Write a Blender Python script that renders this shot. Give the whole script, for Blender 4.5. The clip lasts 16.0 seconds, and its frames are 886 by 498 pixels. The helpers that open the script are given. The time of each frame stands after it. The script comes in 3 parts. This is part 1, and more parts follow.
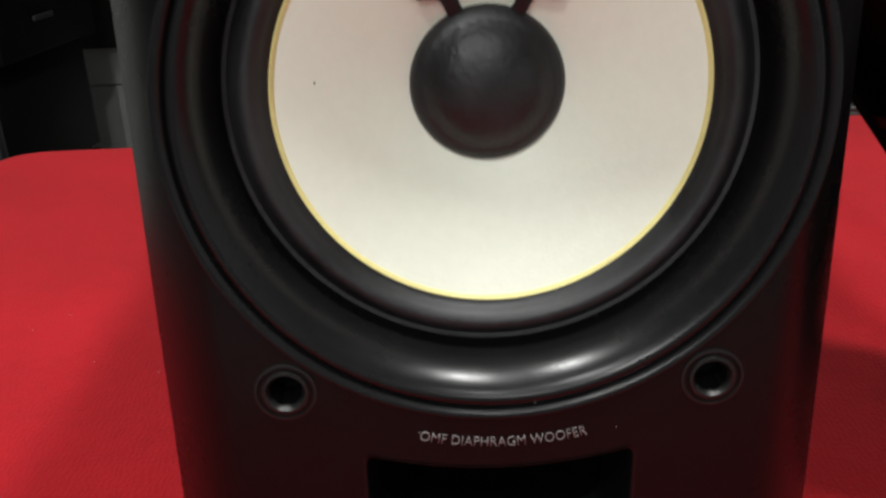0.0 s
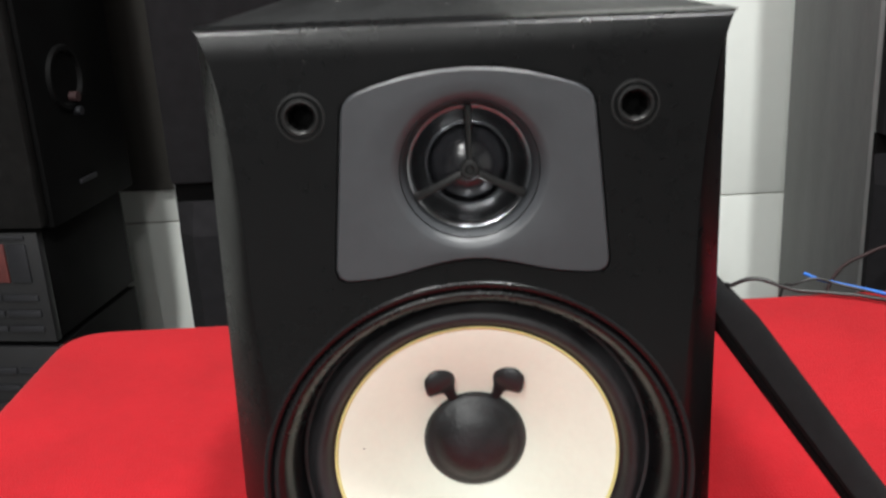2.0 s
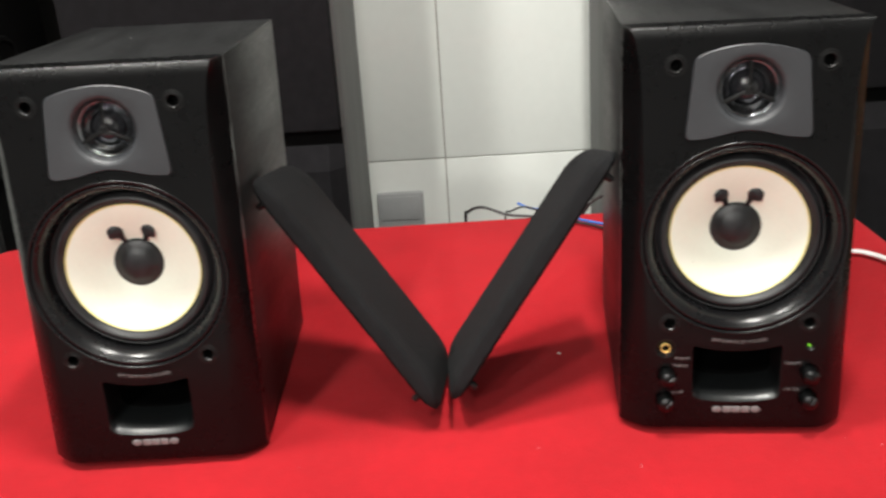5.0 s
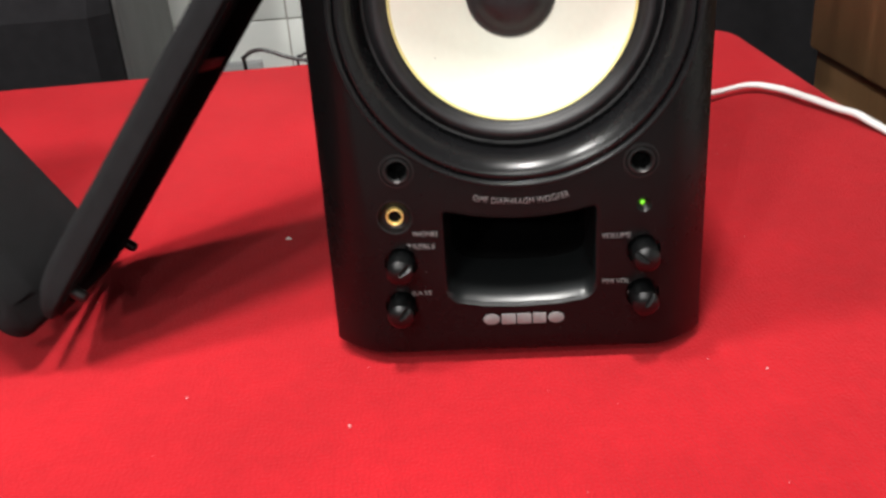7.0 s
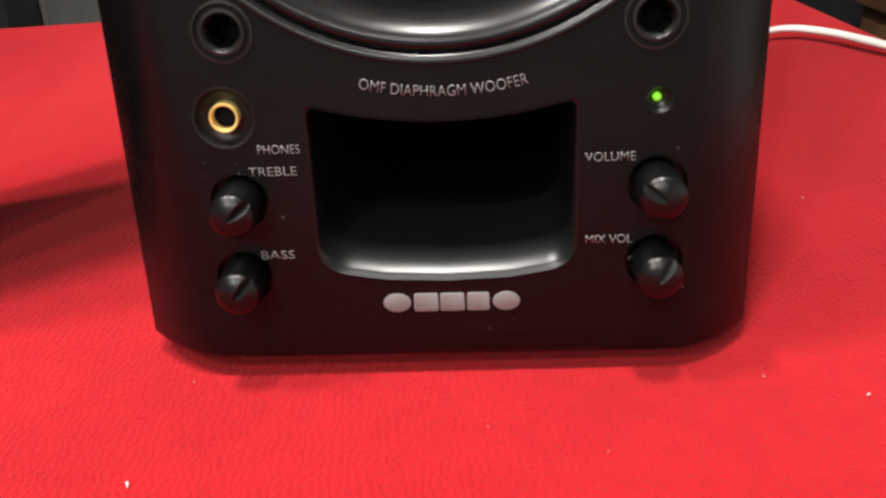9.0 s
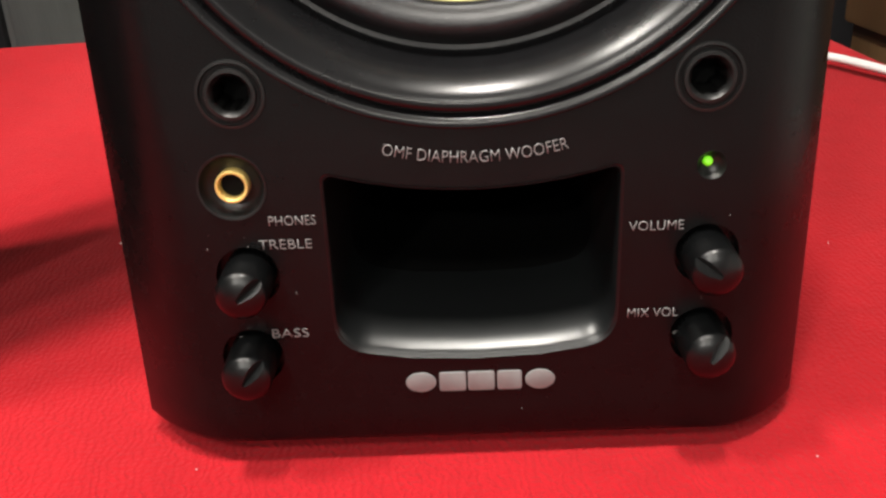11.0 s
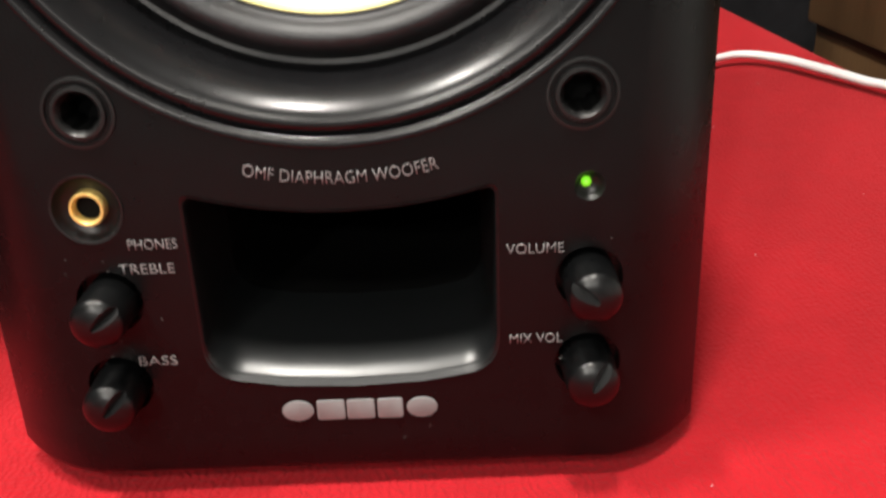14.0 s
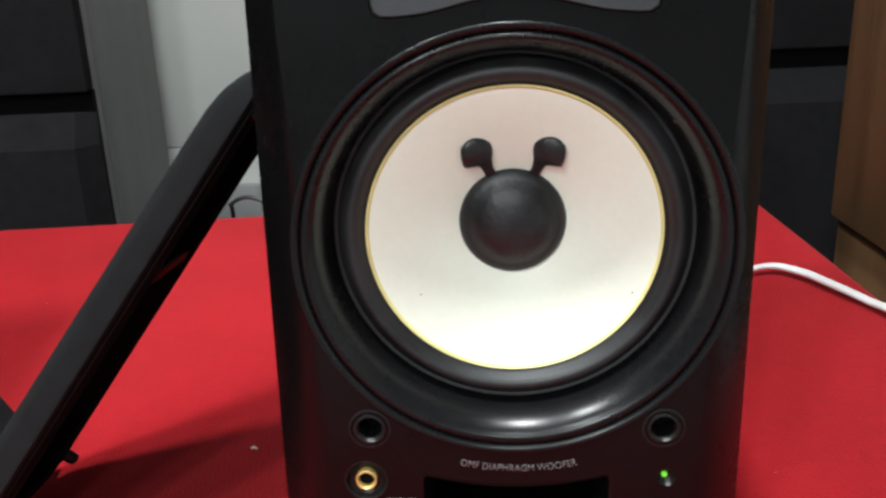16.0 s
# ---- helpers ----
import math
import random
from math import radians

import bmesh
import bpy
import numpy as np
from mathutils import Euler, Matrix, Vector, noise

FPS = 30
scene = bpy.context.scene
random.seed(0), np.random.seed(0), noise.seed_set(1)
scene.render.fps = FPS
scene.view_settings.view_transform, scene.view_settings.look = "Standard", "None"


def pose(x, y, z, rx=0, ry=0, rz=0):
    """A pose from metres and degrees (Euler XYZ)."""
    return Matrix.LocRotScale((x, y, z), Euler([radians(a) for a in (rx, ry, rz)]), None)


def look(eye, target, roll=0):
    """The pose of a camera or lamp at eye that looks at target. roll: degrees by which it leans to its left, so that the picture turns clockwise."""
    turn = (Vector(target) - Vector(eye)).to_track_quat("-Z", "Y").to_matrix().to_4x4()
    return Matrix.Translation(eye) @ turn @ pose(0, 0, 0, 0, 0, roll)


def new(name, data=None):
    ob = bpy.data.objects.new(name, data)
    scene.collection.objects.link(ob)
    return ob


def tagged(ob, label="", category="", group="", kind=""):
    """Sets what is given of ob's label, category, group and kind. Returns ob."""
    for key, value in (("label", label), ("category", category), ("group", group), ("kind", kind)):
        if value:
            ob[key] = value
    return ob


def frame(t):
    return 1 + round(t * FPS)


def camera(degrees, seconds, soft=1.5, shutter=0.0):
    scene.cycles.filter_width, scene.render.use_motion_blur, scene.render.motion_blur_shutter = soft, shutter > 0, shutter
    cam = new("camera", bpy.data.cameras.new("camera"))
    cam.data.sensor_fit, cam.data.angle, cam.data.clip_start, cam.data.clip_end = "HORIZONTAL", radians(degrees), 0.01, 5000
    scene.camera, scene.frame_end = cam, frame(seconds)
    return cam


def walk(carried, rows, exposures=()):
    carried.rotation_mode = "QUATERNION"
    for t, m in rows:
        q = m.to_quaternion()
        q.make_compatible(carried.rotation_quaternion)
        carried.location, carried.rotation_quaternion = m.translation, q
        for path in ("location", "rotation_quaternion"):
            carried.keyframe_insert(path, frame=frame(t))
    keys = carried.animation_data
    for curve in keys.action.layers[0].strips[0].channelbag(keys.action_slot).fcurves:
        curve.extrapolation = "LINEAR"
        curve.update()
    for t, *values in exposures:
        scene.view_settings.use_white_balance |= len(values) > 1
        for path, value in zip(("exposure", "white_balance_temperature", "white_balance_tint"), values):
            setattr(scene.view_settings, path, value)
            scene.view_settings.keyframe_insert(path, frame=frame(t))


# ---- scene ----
cam = camera(50.3, 16.0, soft=2.5, shutter=0.4)
PATH = [
    (0, (0.0285, -0.0410, 0.9805), (-0.2299, 1.5968, 0.2800), -2.79),
    (0.5, (0.0345, -0.0578, 1.0084), (-0.2640, 1.5771, 0.3172), -3.46),
    (1, (0.0392, -0.0683, 1.0254), (-0.2452, 1.5823, 0.3659), -2.85),
    (1.5, (0.0464, -0.0934, 1.0703), (-0.2253, 1.5830, 0.4738), -3.00),
    (2, (0.0486, -0.1313, 1.1156), (-0.2206, 1.5578, 0.5549), -3.33),
    (2.5, (0.0545, -0.1670, 1.1541), (-0.2121, 1.5320, 0.6227), -3.46),
    (3, (0.0963, -0.2323, 1.1970), (-0.1730, 1.4753, 0.6955), -3.19),
    (3.5, (0.1767, -0.3217, 1.2047), (-0.0904, 1.3785, 0.6773), -3.40),
    (4, (0.2423, -0.3983, 1.2002), (-0.0398, 1.2847, 0.6275), -3.43),
    (4.5, (0.3047, -0.4576, 1.1916), (0.0123, 1.2100, 0.5804), -3.41),
    (5, (0.3705, -0.4820, 1.1893), (0.1005, 1.1841, 0.5637), -3.89),
    (5.2, (0.3970, -0.4800, 1.1836), (0.1465, 1.1867, 0.5517), -3.82),
    (7.3, (0.5015, -0.1149, 0.9713), (0.3468, 1.4856, 0.1622), -4.33),
    (7.5, (0.5065, -0.0934, 0.9469), (0.3522, 1.5314, 0.1878), -4.18),
    (8, (0.5105, -0.0474, 0.9198), (0.3540, 1.5832, 0.1739), -3.49),
    (8.5, (0.5179, -0.0177, 0.9073), (0.3692, 1.6050, 0.1427), -3.27),
    (9, (0.5134, -0.0025, 0.9019), (0.3606, 1.6213, 0.1403), -3.14),
    (9.5, (0.5082, 0.0104, 0.8997), (0.3443, 1.6388, 0.1504), -2.97),
    (10, (0.5072, 0.0119, 0.9105), (0.3588, 1.6427, 0.1631), -2.88),
    (12.3, (0.4836, 0.0412, 0.9001), (0.4306, 1.6567, 0.1079), -3.01),
    (12.5, (0.4910, 0.0411, 0.8968), (0.4219, 1.6524, 0.0976), -3.13),
    (13, (0.5092, 0.0438, 0.8941), (0.4279, 1.6494, 0.0845), -3.10),
    (13.5, (0.5199, 0.0455, 0.8968), (0.4546, 1.6533, 0.0901), -2.72),
    (14, (0.5256, 0.0383, 0.9099), (0.4424, 1.6657, 0.1453), -2.86),
    (14.5, (0.5283, 0.0140, 0.9409), (0.4330, 1.6611, 0.2211), -3.11),
    (15, (0.5212, -0.0188, 0.9788), (0.4023, 1.6403, 0.2909), -3.01),
    (15.5, (0.5077, -0.0477, 1.0202), (0.3677, 1.6298, 0.3829), -2.58),
    (16, (0.4957, -0.0731, 1.0398), (0.3424, 1.6081, 0.4152), -2.16),
]
EXPOSURES = [(0.0, -0.77, 6350, 7), (1.0, -0.87, 6200, 8), (1.5, -0.42, 6250, 8), (2.0, -0.12, 6350, 8), (2.5, -0.10, 6450, 10), (3.0, -0.08, 6450, 6), (3.5, -0.05, 6500, 6), (4.0, -0.15, 6550, 6), (4.5, -0.17, 6600, 6),
             (5.0, -0.12, 6650, 8), (7.5, -0.05, 6500, 10), (8.5, 0.0, 6650, 10), (9.0, 0.04, 6750, 10), (10.0, 0.05, 6850, 10), (12.5, 0.06, 6900, 10), (13.5, 0.1, 6900, 10), (14.0, 0.04, 6850, 10), (14.6, -0.22, 6550, 8), (16.0, -0.28, 6050, 5)]
walk(cam, [(t, look(eye, target, roll)) for t, eye, target, roll in PATH], EXPOSURES)

# ---- world and light ----
world = bpy.data.worlds.new("world")
scene.world = world
world.use_nodes = True
world.node_tree.nodes["Background"].inputs["Color"].default_value = (0.75, 0.8, 0.9, 1)
world.node_tree.nodes["Background"].inputs["Strength"].default_value = 0.05

TABLE_Z = 0.75
CEILING_Z = 2.7
LAMPS = [(1.25, 1.00, 4), (-0.40, -0.05, 40), (0.45, -0.05, 46), (-0.30, -1.50, 32), (0.60, -1.60, 14), (-0.50, -3.20, 95), (0.80, -3.40, 52)]


def ceiling_lamp(x, y, watts):
    data = bpy.data.lights.new("ceiling_panel_light", "AREA")
    data.shape, data.size, data.size_y = "RECTANGLE", 0.12, 0.3
    data.energy, data.color = watts, (1.0, 0.985, 0.955)
    ob = new("ceiling_panel_light", data)
    ob.matrix_world = pose(x, y, CEILING_Z - 0.045)
    return ob


for x, y, watts in LAMPS:
    ceiling_lamp(x, y, watts)


# ---- materials ----
def material(name, color, rough=0.5, metal=0.0, noise_scale=0.0, vary=0.0, bump=0.0, bump_scale=0.0,
             emit=None, stretch=(1, 1, 1), rough_vary=0.0, coat=0.0, sheen=0.0, spec=0.5, second=None):
    """Principled surface with variation at a coarse and a fine scale, in metres of object space."""
    m = bpy.data.materials.new(name)
    m.use_nodes = True
    nt = m.node_tree
    p = nt.nodes["Principled BSDF"]
    p.inputs["Base Color"].default_value = (*color, 1)
    p.inputs["Roughness"].default_value = rough
    p.inputs["Metallic"].default_value = metal
    p.inputs["Coat Weight"].default_value = coat
    p.inputs["Sheen Weight"].default_value = sheen
    p.inputs["Specular IOR Level"].default_value = spec
    if emit:
        p.inputs["Emission Color"].default_value = (*emit[:3], 1)
        p.inputs["Emission Strength"].default_value = emit[3]
    if noise_scale or bump:
        tex = nt.nodes.new("ShaderNodeTexCoord")
        mp = nt.nodes.new("ShaderNodeMapping")
        mp.inputs["Scale"].default_value = stretch
        nt.links.new(tex.outputs["Object"], mp.inputs["Vector"])
    if noise_scale:
        n1 = nt.nodes.new("ShaderNodeTexNoise")
        n1.inputs["Scale"].default_value = noise_scale
        n1.inputs["Detail"].default_value = 6
        n2 = nt.nodes.new("ShaderNodeTexNoise")
        n2.inputs["Scale"].default_value = noise_scale * 14
        n2.inputs["Detail"].default_value = 3
        for n in (n1, n2):
            nt.links.new(mp.outputs["Vector"], n.inputs["Vector"])
        add = nt.nodes.new("ShaderNodeMath")
        add.operation = "MULTIPLY_ADD"
        add.inputs[1].default_value = 0.45
        nt.links.new(n2.outputs["Fac"], add.inputs[0])
        nt.links.new(n1.outputs["Fac"], add.inputs[2])
        ramp = nt.nodes.new("ShaderNodeMapRange")
        ramp.inputs["From Min"].default_value, ramp.inputs["From Max"].default_value = 0.45, 1.0
        nt.links.new(add.outputs[0], ramp.inputs["Value"])
        mix = nt.nodes.new("ShaderNodeMix")
        mix.data_type = "RGBA"
        lo = tuple(c * (1 - vary) for c in color)
        hi = second or tuple(min(1, c * (1 + vary)) for c in color)
        mix.inputs["A"].default_value = (*lo, 1)
        mix.inputs["B"].default_value = (*hi, 1)
        nt.links.new(ramp.outputs["Result"], mix.inputs["Factor"])
        nt.links.new(mix.outputs["Result"], p.inputs["Base Color"])
        if rough_vary:
            rr = nt.nodes.new("ShaderNodeMapRange")
            rr.inputs["To Min"].default_value, rr.inputs["To Max"].default_value = rough - rough_vary, rough + rough_vary
            nt.links.new(ramp.outputs["Result"], rr.inputs["Value"])
            nt.links.new(rr.outputs["Result"], p.inputs["Roughness"])
    if bump:
        nb = nt.nodes.new("ShaderNodeTexNoise")
        nb.inputs["Scale"].default_value = bump_scale
        nb.inputs["Detail"].default_value = 4
        nt.links.new(mp.outputs["Vector"], nb.inputs["Vector"])
        b = nt.nodes.new("ShaderNodeBump")
        b.inputs["Strength"].default_value = bump
        b.inputs["Distance"].default_value = 0.001
        nt.links.new(nb.outputs["Fac"], b.inputs["Height"])
        nt.links.new(b.outputs["Normal"], p.inputs["Normal"])
    return m


def felt_material():
    """Red needle-felt with fine ribs along y, fibre grain and faint trodden patches."""
    m = material("red_felt", (0.34, 0.0066, 0.0119), 0.95, 0, 9, 0.16, sheen=0.2, spec=0.15)
    nt = m.node_tree
    p = nt.nodes["Principled BSDF"]
    p.inputs["Sheen Tint"].default_value = (1.0, 0.25, 0.25, 1)
    tex = next(n for n in nt.nodes if n.bl_idname == "ShaderNodeTexCoord")
    warp = nt.nodes.new("ShaderNodeTexNoise")
    warp.inputs["Scale"].default_value = 60
    mixv = nt.nodes.new("ShaderNodeMix")
    mixv.data_type = "VECTOR"
    mixv.inputs["Factor"].default_value = 0.006
    nt.links.new(tex.outputs["Object"], warp.inputs["Vector"])
    nt.links.new(tex.outputs["Object"], mixv.inputs["A"])
    nt.links.new(warp.outputs["Color"], mixv.inputs["B"])
    wave = nt.nodes.new("ShaderNodeTexWave")
    wave.bands_direction = "X"
    wave.inputs["Scale"].default_value = 125
    wave.inputs["Distortion"].default_value = 7.0
    wave.inputs["Detail"].default_value = 2
    wave.inputs["Detail Scale"].default_value = 1.6
    nt.links.new(mixv.outputs["Result"], wave.inputs["Vector"])
    grain = nt.nodes.new("ShaderNodeTexNoise")
    grain.inputs["Scale"].default_value = 620
    grain.inputs["Detail"].default_value = 3
    nt.links.new(tex.outputs["Object"], grain.inputs["Vector"])
    add = nt.nodes.new("ShaderNodeMath")
    add.operation = "MULTIPLY_ADD"
    add.inputs[1].default_value = 4.5
    nt.links.new(grain.outputs["Fac"], add.inputs[0])
    nt.links.new(wave.outputs["Fac"], add.inputs[2])
    b = nt.nodes.new("ShaderNodeBump")
    b.inputs["Strength"].default_value = 0.5
    b.inputs["Distance"].default_value = 0.0005
    nt.links.new(add.outputs[0], b.inputs["Height"])
    nt.links.new(b.outputs["Normal"], p.inputs["Normal"])
    return m


FELT = felt_material()
PLASTIC = material("black_satin_plastic", (0.0028, 0.0029, 0.0031), 0.29, 0, 12, 0.25, 0.10, 1400, rough_vary=0.05, spec=0.22)
VINYL = material("black_ash_vinyl", (0.009, 0.0093, 0.0096), 0.45, 0, 22, 0.4, 0.35, 260, stretch=(1, 0.12, 1), rough_vary=0.1, spec=0.36)
GLOSS = material("black_gloss_plastic", (0.005, 0.005, 0.0055), 0.27, 0, 15, 0.2, rough_vary=0.04, spec=0.32)
RUBBER = material("black_rubber", (0.007, 0.007, 0.008), 0.5, 0, 40, 0.4, 0.15, 700, rough_vary=0.1, second=(0.022, 0.022, 0.024))
GREY_PLATE = material("grey_satin_plate", (0.036, 0.038, 0.042), 0.42, 0, 18, 0.12, 0.1, 1600, rough_vary=0.05)
CONE = material("cream_woven_cone", (0.86, 0.88, 0.76), 0.40, 0, 25, 0.04, 0.10, 900, spec=0.32)
YELLOW = material("yellow_cone_edge", (0.80, 0.72, 0.30), 0.5, 0, 60, 0.12)
CAP = material("dusty_black_cap", (0.007, 0.007, 0.0082), 0.43, 0, 90, 0.6, 0.2, 500, rough_vary=0.12, second=(0.018, 0.0185, 0.021))
CHROME_DARK = material("smoked_chrome", (0.26, 0.265, 0.28), 0.20, 1.0, 40, 0.2)
PORT_BLACK = material("semi_gloss_port_plastic", (0.005, 0.0057, 0.0060), 0.30, 0, 20, 0.15, spec=0.42)
DOME = material("black_tweeter_dome", (0.012, 0.012, 0.014), 0.22, 0, 60, 0.3)
SOCKET = material("black_socket_plastic", (0.008, 0.008, 0.008), 0.36, 0, 60, 0.3, spec=0.35)
GOLD = material("gold_plating", (0.90, 0.66, 0.22), 0.38, 0.55, 70, 0.12)
# near-black for the shade inside recesses, and for the cone's specks
SHADE_AND_SPECK = material("black_recess_shade_and_specks", (0.002, 0.002, 0.002), 0.7, 0, 60, 0.3, spec=0.08)
LED = material("green_led", (0.2, 0.8, 0.05), 0.3, emit=(0.20, 0.75, 0.01, 0.42))
TEXT = material("dim_silver_print", (0.20, 0.20, 0.20), 0.5, 0, 200, 0.12)
PRINT = material("silver_print", (0.17, 0.17, 0.17), 0.5, 0, 200, 0.12)
KNOB = material("knob_plastic", (0.0022, 0.0024, 0.0026), 0.30, 0, 60, 0.3, rough_vary=0.06, spec=0.36)
FABRIC = material("black_grille_cloth", (0.006, 0.006, 0.0068), 0.9, 0, 120, 0.3, 0.8, 2200, spec=0.25)
TILE = material("white_ceramic_tile", (0.825, 0.85, 0.81), 0.16, 0, 3, 0.03, 0.05, 8, rough_vary=0.04)
GROUT = material("grey_grout", (0.42, 0.40, 0.37), 0.9, 0, 40, 0.2)
# dark tone standing for the shaded tiles beside the stack
WALL_SHADE = material("grey_brown_wall_shade", (0.036, 0.033, 0.029), 0.6, 0, 6, 0.2, 0.2, 200)
BOX_GREY = material("grey_wall_box", (0.40, 0.41, 0.41), 0.4, 0, 20, 0.08)
TOWER_SIDE = material("grey_laminate", (0.10, 0.101, 0.10), 0.55, 0, 14, 0.25, 0.2, 300, stretch=(1, 1, 0.2))
RACK_CLOTH = material("rack_grille_cloth", (0.009, 0.0086, 0.0084), 0.95, 0, 60, 0.3, 0.6, 1500, spec=0.08)
TOWER_CLOTH = material("tower_grille_cloth", (0.0085, 0.0080, 0.0092), 0.95, 0, 60, 0.3, 0.6, 1500, spec=0.2)
DARK_WOOD_BLACK = material("matt_black_paint", (0.0025, 0.0025, 0.0026), 0.65, 0, 20, 0.4, 0.15, 400, spec=0.08)
DECK = material("charcoal_deck_front", (0.007, 0.007, 0.008), 0.5, 0, 30, 0.2)
DECK_LIGHT = material("brushed_deck_strip", (0.018, 0.018, 0.021), 0.45, 0.3, 60, 0.2, stretch=(0.1, 1, 1))
RED_LABEL = material("faded_red_label", (0.08, 0.016, 0.014), 0.5, 0, 60, 0.3)
WOOD = material("brown_wood_veneer", (0.125, 0.068, 0.030), 0.42, 0, 9, 0.45, 0.2, 180, stretch=(3, 3, 0.22), rough_vary=0.08)
WHITE_CABLE = material("white_cable_sleeve", (0.74, 0.73, 0.72), 0.4, 0, 60, 0.05)
BLACK_CABLE = material("black_cable_sleeve", (0.02, 0.02, 0.02), 0.45, 0, 60, 0.3)
BLUE_CABLE = material("blue_cable_sleeve", (0.03, 0.14, 0.50), 0.45, 0, 60, 0.15)
RED_CABLE = material("dark_red_cable_sleeve", (0.018, 0.004, 0.0045), 0.7, 0, 60, 0.15)
DUST = material("grey_dust", (0.16, 0.155, 0.15), 0.9, 0, 300, 0.3)
LINT = material("pale_lint", (0.62, 0.55, 0.52), 0.9, 0, 300, 0.2)
PLASTER = material("grey_shop_wall", (0.20, 0.20, 0.205), 0.8, 0, 5, 0.06, 0.2, 120)
BOUNCE_WHITE = material("white_bounce_wall", (0.72, 0.72, 0.70), 0.8, 0, 5, 0.05, 0.2, 120)
CEILING = material("grey_ceiling_board", (0.26, 0.26, 0.255), 0.9, 0, 5, 0.06, 0.2, 120)
FLOOR = material("grey_floor_tile", (0.24, 0.24, 0.235), 0.4, 0, 6, 0.12, 0.1, 60)
METAL = material("dull_steel", (0.5, 0.5, 0.5), 0.35, 0.9, 60, 0.15)
TABLE_WOOD = material("plain_table_board", (0.35, 0.24, 0.14), 0.5, 0, 12, 0.25, stretch=(0.2, 2, 2))
TUBE = material("lamp_diffuser", (0.9, 0.9, 0.88), 0.5, emit=(1.0, 0.97, 0.91, 3.0))


# ---- building helpers ----
def thing(name, m, label, category, group="", kind=""):
    ob = new(name)
    ob.empty_display_size = 0.05
    ob.matrix_world = m
    return tagged(ob, label, category, group, kind)


def finish(bm, mat, name, smooth=40):
    bmesh.ops.recalc_face_normals(bm, faces=bm.faces)
    me = bpy.data.meshes.new(name)
    bm.to_mesh(me)
    bm.free()
    me.materials.append(mat)
    if smooth:
        me.shade_smooth()
        me.set_sharp_from_angle(angle=radians(smooth))
    return me


def part(name, bm, mat, parent, label="", smooth=40, at=None):
    ob = new(name, finish(bm, mat, name, smooth) if isinstance(bm, bmesh.types.BMesh) else bm)
    ob.parent = parent
    if at is not None:
        ob.matrix_basis = at
    if label:
        ob["label"] = label
    return ob


def solid(name, bm, mat, label, category="", kind="", at=None, smooth=40, group=""):
    ob = new(name, finish(bm, mat, name, smooth))
    if at is not None:
        ob.matrix_world = at
    return tagged(ob, label, category, group, kind)


def box(x0, x1, y0, y1, z0, z1, bevel=0.0, seg=2, bm=None):
    b = bmesh.new()
    bmesh.ops.create_cube(b, size=1)
    for v in b.verts:
        v.co = Vector(((x0 + x1) / 2 + v.co.x * (x1 - x0), (y0 + y1) / 2 + v.co.y * (y1 - y0), (z0 + z1) / 2 + v.co.z * (z1 - z0)))
    if bevel:
        bmesh.ops.bevel(b, geom=list(b.edges), offset=bevel, segments=seg, affect="EDGES", profile=0.5)
    return merge(bm, b) if bm else b


def merge(bm, other):
    me = bpy.data.meshes.new("scratch")
    other.to_mesh(me)
    other.free()
    bm.from_mesh(me)
    bpy.data.meshes.remove(me)
    return bm


def rings(loops, close_start=False, close_end=False, bm=None):
    """Skin of quads through closed loops with equal counts."""
    bm = bm or bmesh.new()
    rows = [[bm.verts.new(p) for p in loop] for loop in loops]
    n = len(rows[0])
    for a, b in zip(rows, rows[1:]):
        for i in range(n):
            j = (i + 1) % n
            bm.faces.new((a[i], a[j], b[j], b[i]))
    if close_start:
        bm.faces.new(rows[0])
    if close_end:
        bm.faces.new(rows[-1])
    return bm


def lathe(profile, cx=0.0, cz=0.0, n=96, cap_start=False, cap_end=False, bm=None):
    """Turned about the y axis through (cx, cz); profile rows are (radius, y)."""
    loops = []
    for r, y in profile:
        loops.append([(cx + r * math.cos(a), y, cz + r * math.sin(a)) for a in (2 * math.pi * i / n for i in range(n))])
    return rings(loops, cap_start, cap_end, bm)


def tube(path, radii, n=12, flat=1.0, bm=None, up=(0, 0, 1)):
    """Round bar along a path, rounded off at its ends; flat squeezes it across up."""
    pts = [Vector(p) for p in path]
    loops = []
    for i, p in enumerate(pts):
        d = (pts[min(i + 1, len(pts) - 1)] - pts[max(i - 1, 0)]).normalized()
        side = d.cross(Vector(up))
        if side.length < 1e-4:
            side = d.cross(Vector((1, 0, 0)))
        side.normalize()
        nor = side.cross(d).normalized()
        r = radii[i] if isinstance(radii, (list, tuple)) else radii
        loops.append([p + side * (r * math.cos(a)) + nor * (r * flat * math.sin(a)) for a in (2 * math.pi * k / n for k in range(n))])
    return rings(loops, True, True, bm)


def smooth_path(pts, steps=8):
    """Catmull-Rom curve through the points."""
    p = [Vector(q) for q in pts]
    p = [p[0] * 2 - p[1]] + p + [p[-1] * 2 - p[-2]]
    out = []
    for i in range(1, len(p) - 2):
        a, b, c, d = p[i - 1], p[i], p[i + 1], p[i + 2]
        for s in range(steps):
            t = s / steps
            out.append(0.5 * ((2 * b) + (c - a) * t + (2 * a - 5 * b + 4 * c - d) * t * t + (3 * b - a - 3 * c + d) * t ** 3))
    out.append(p[-2])
    return out


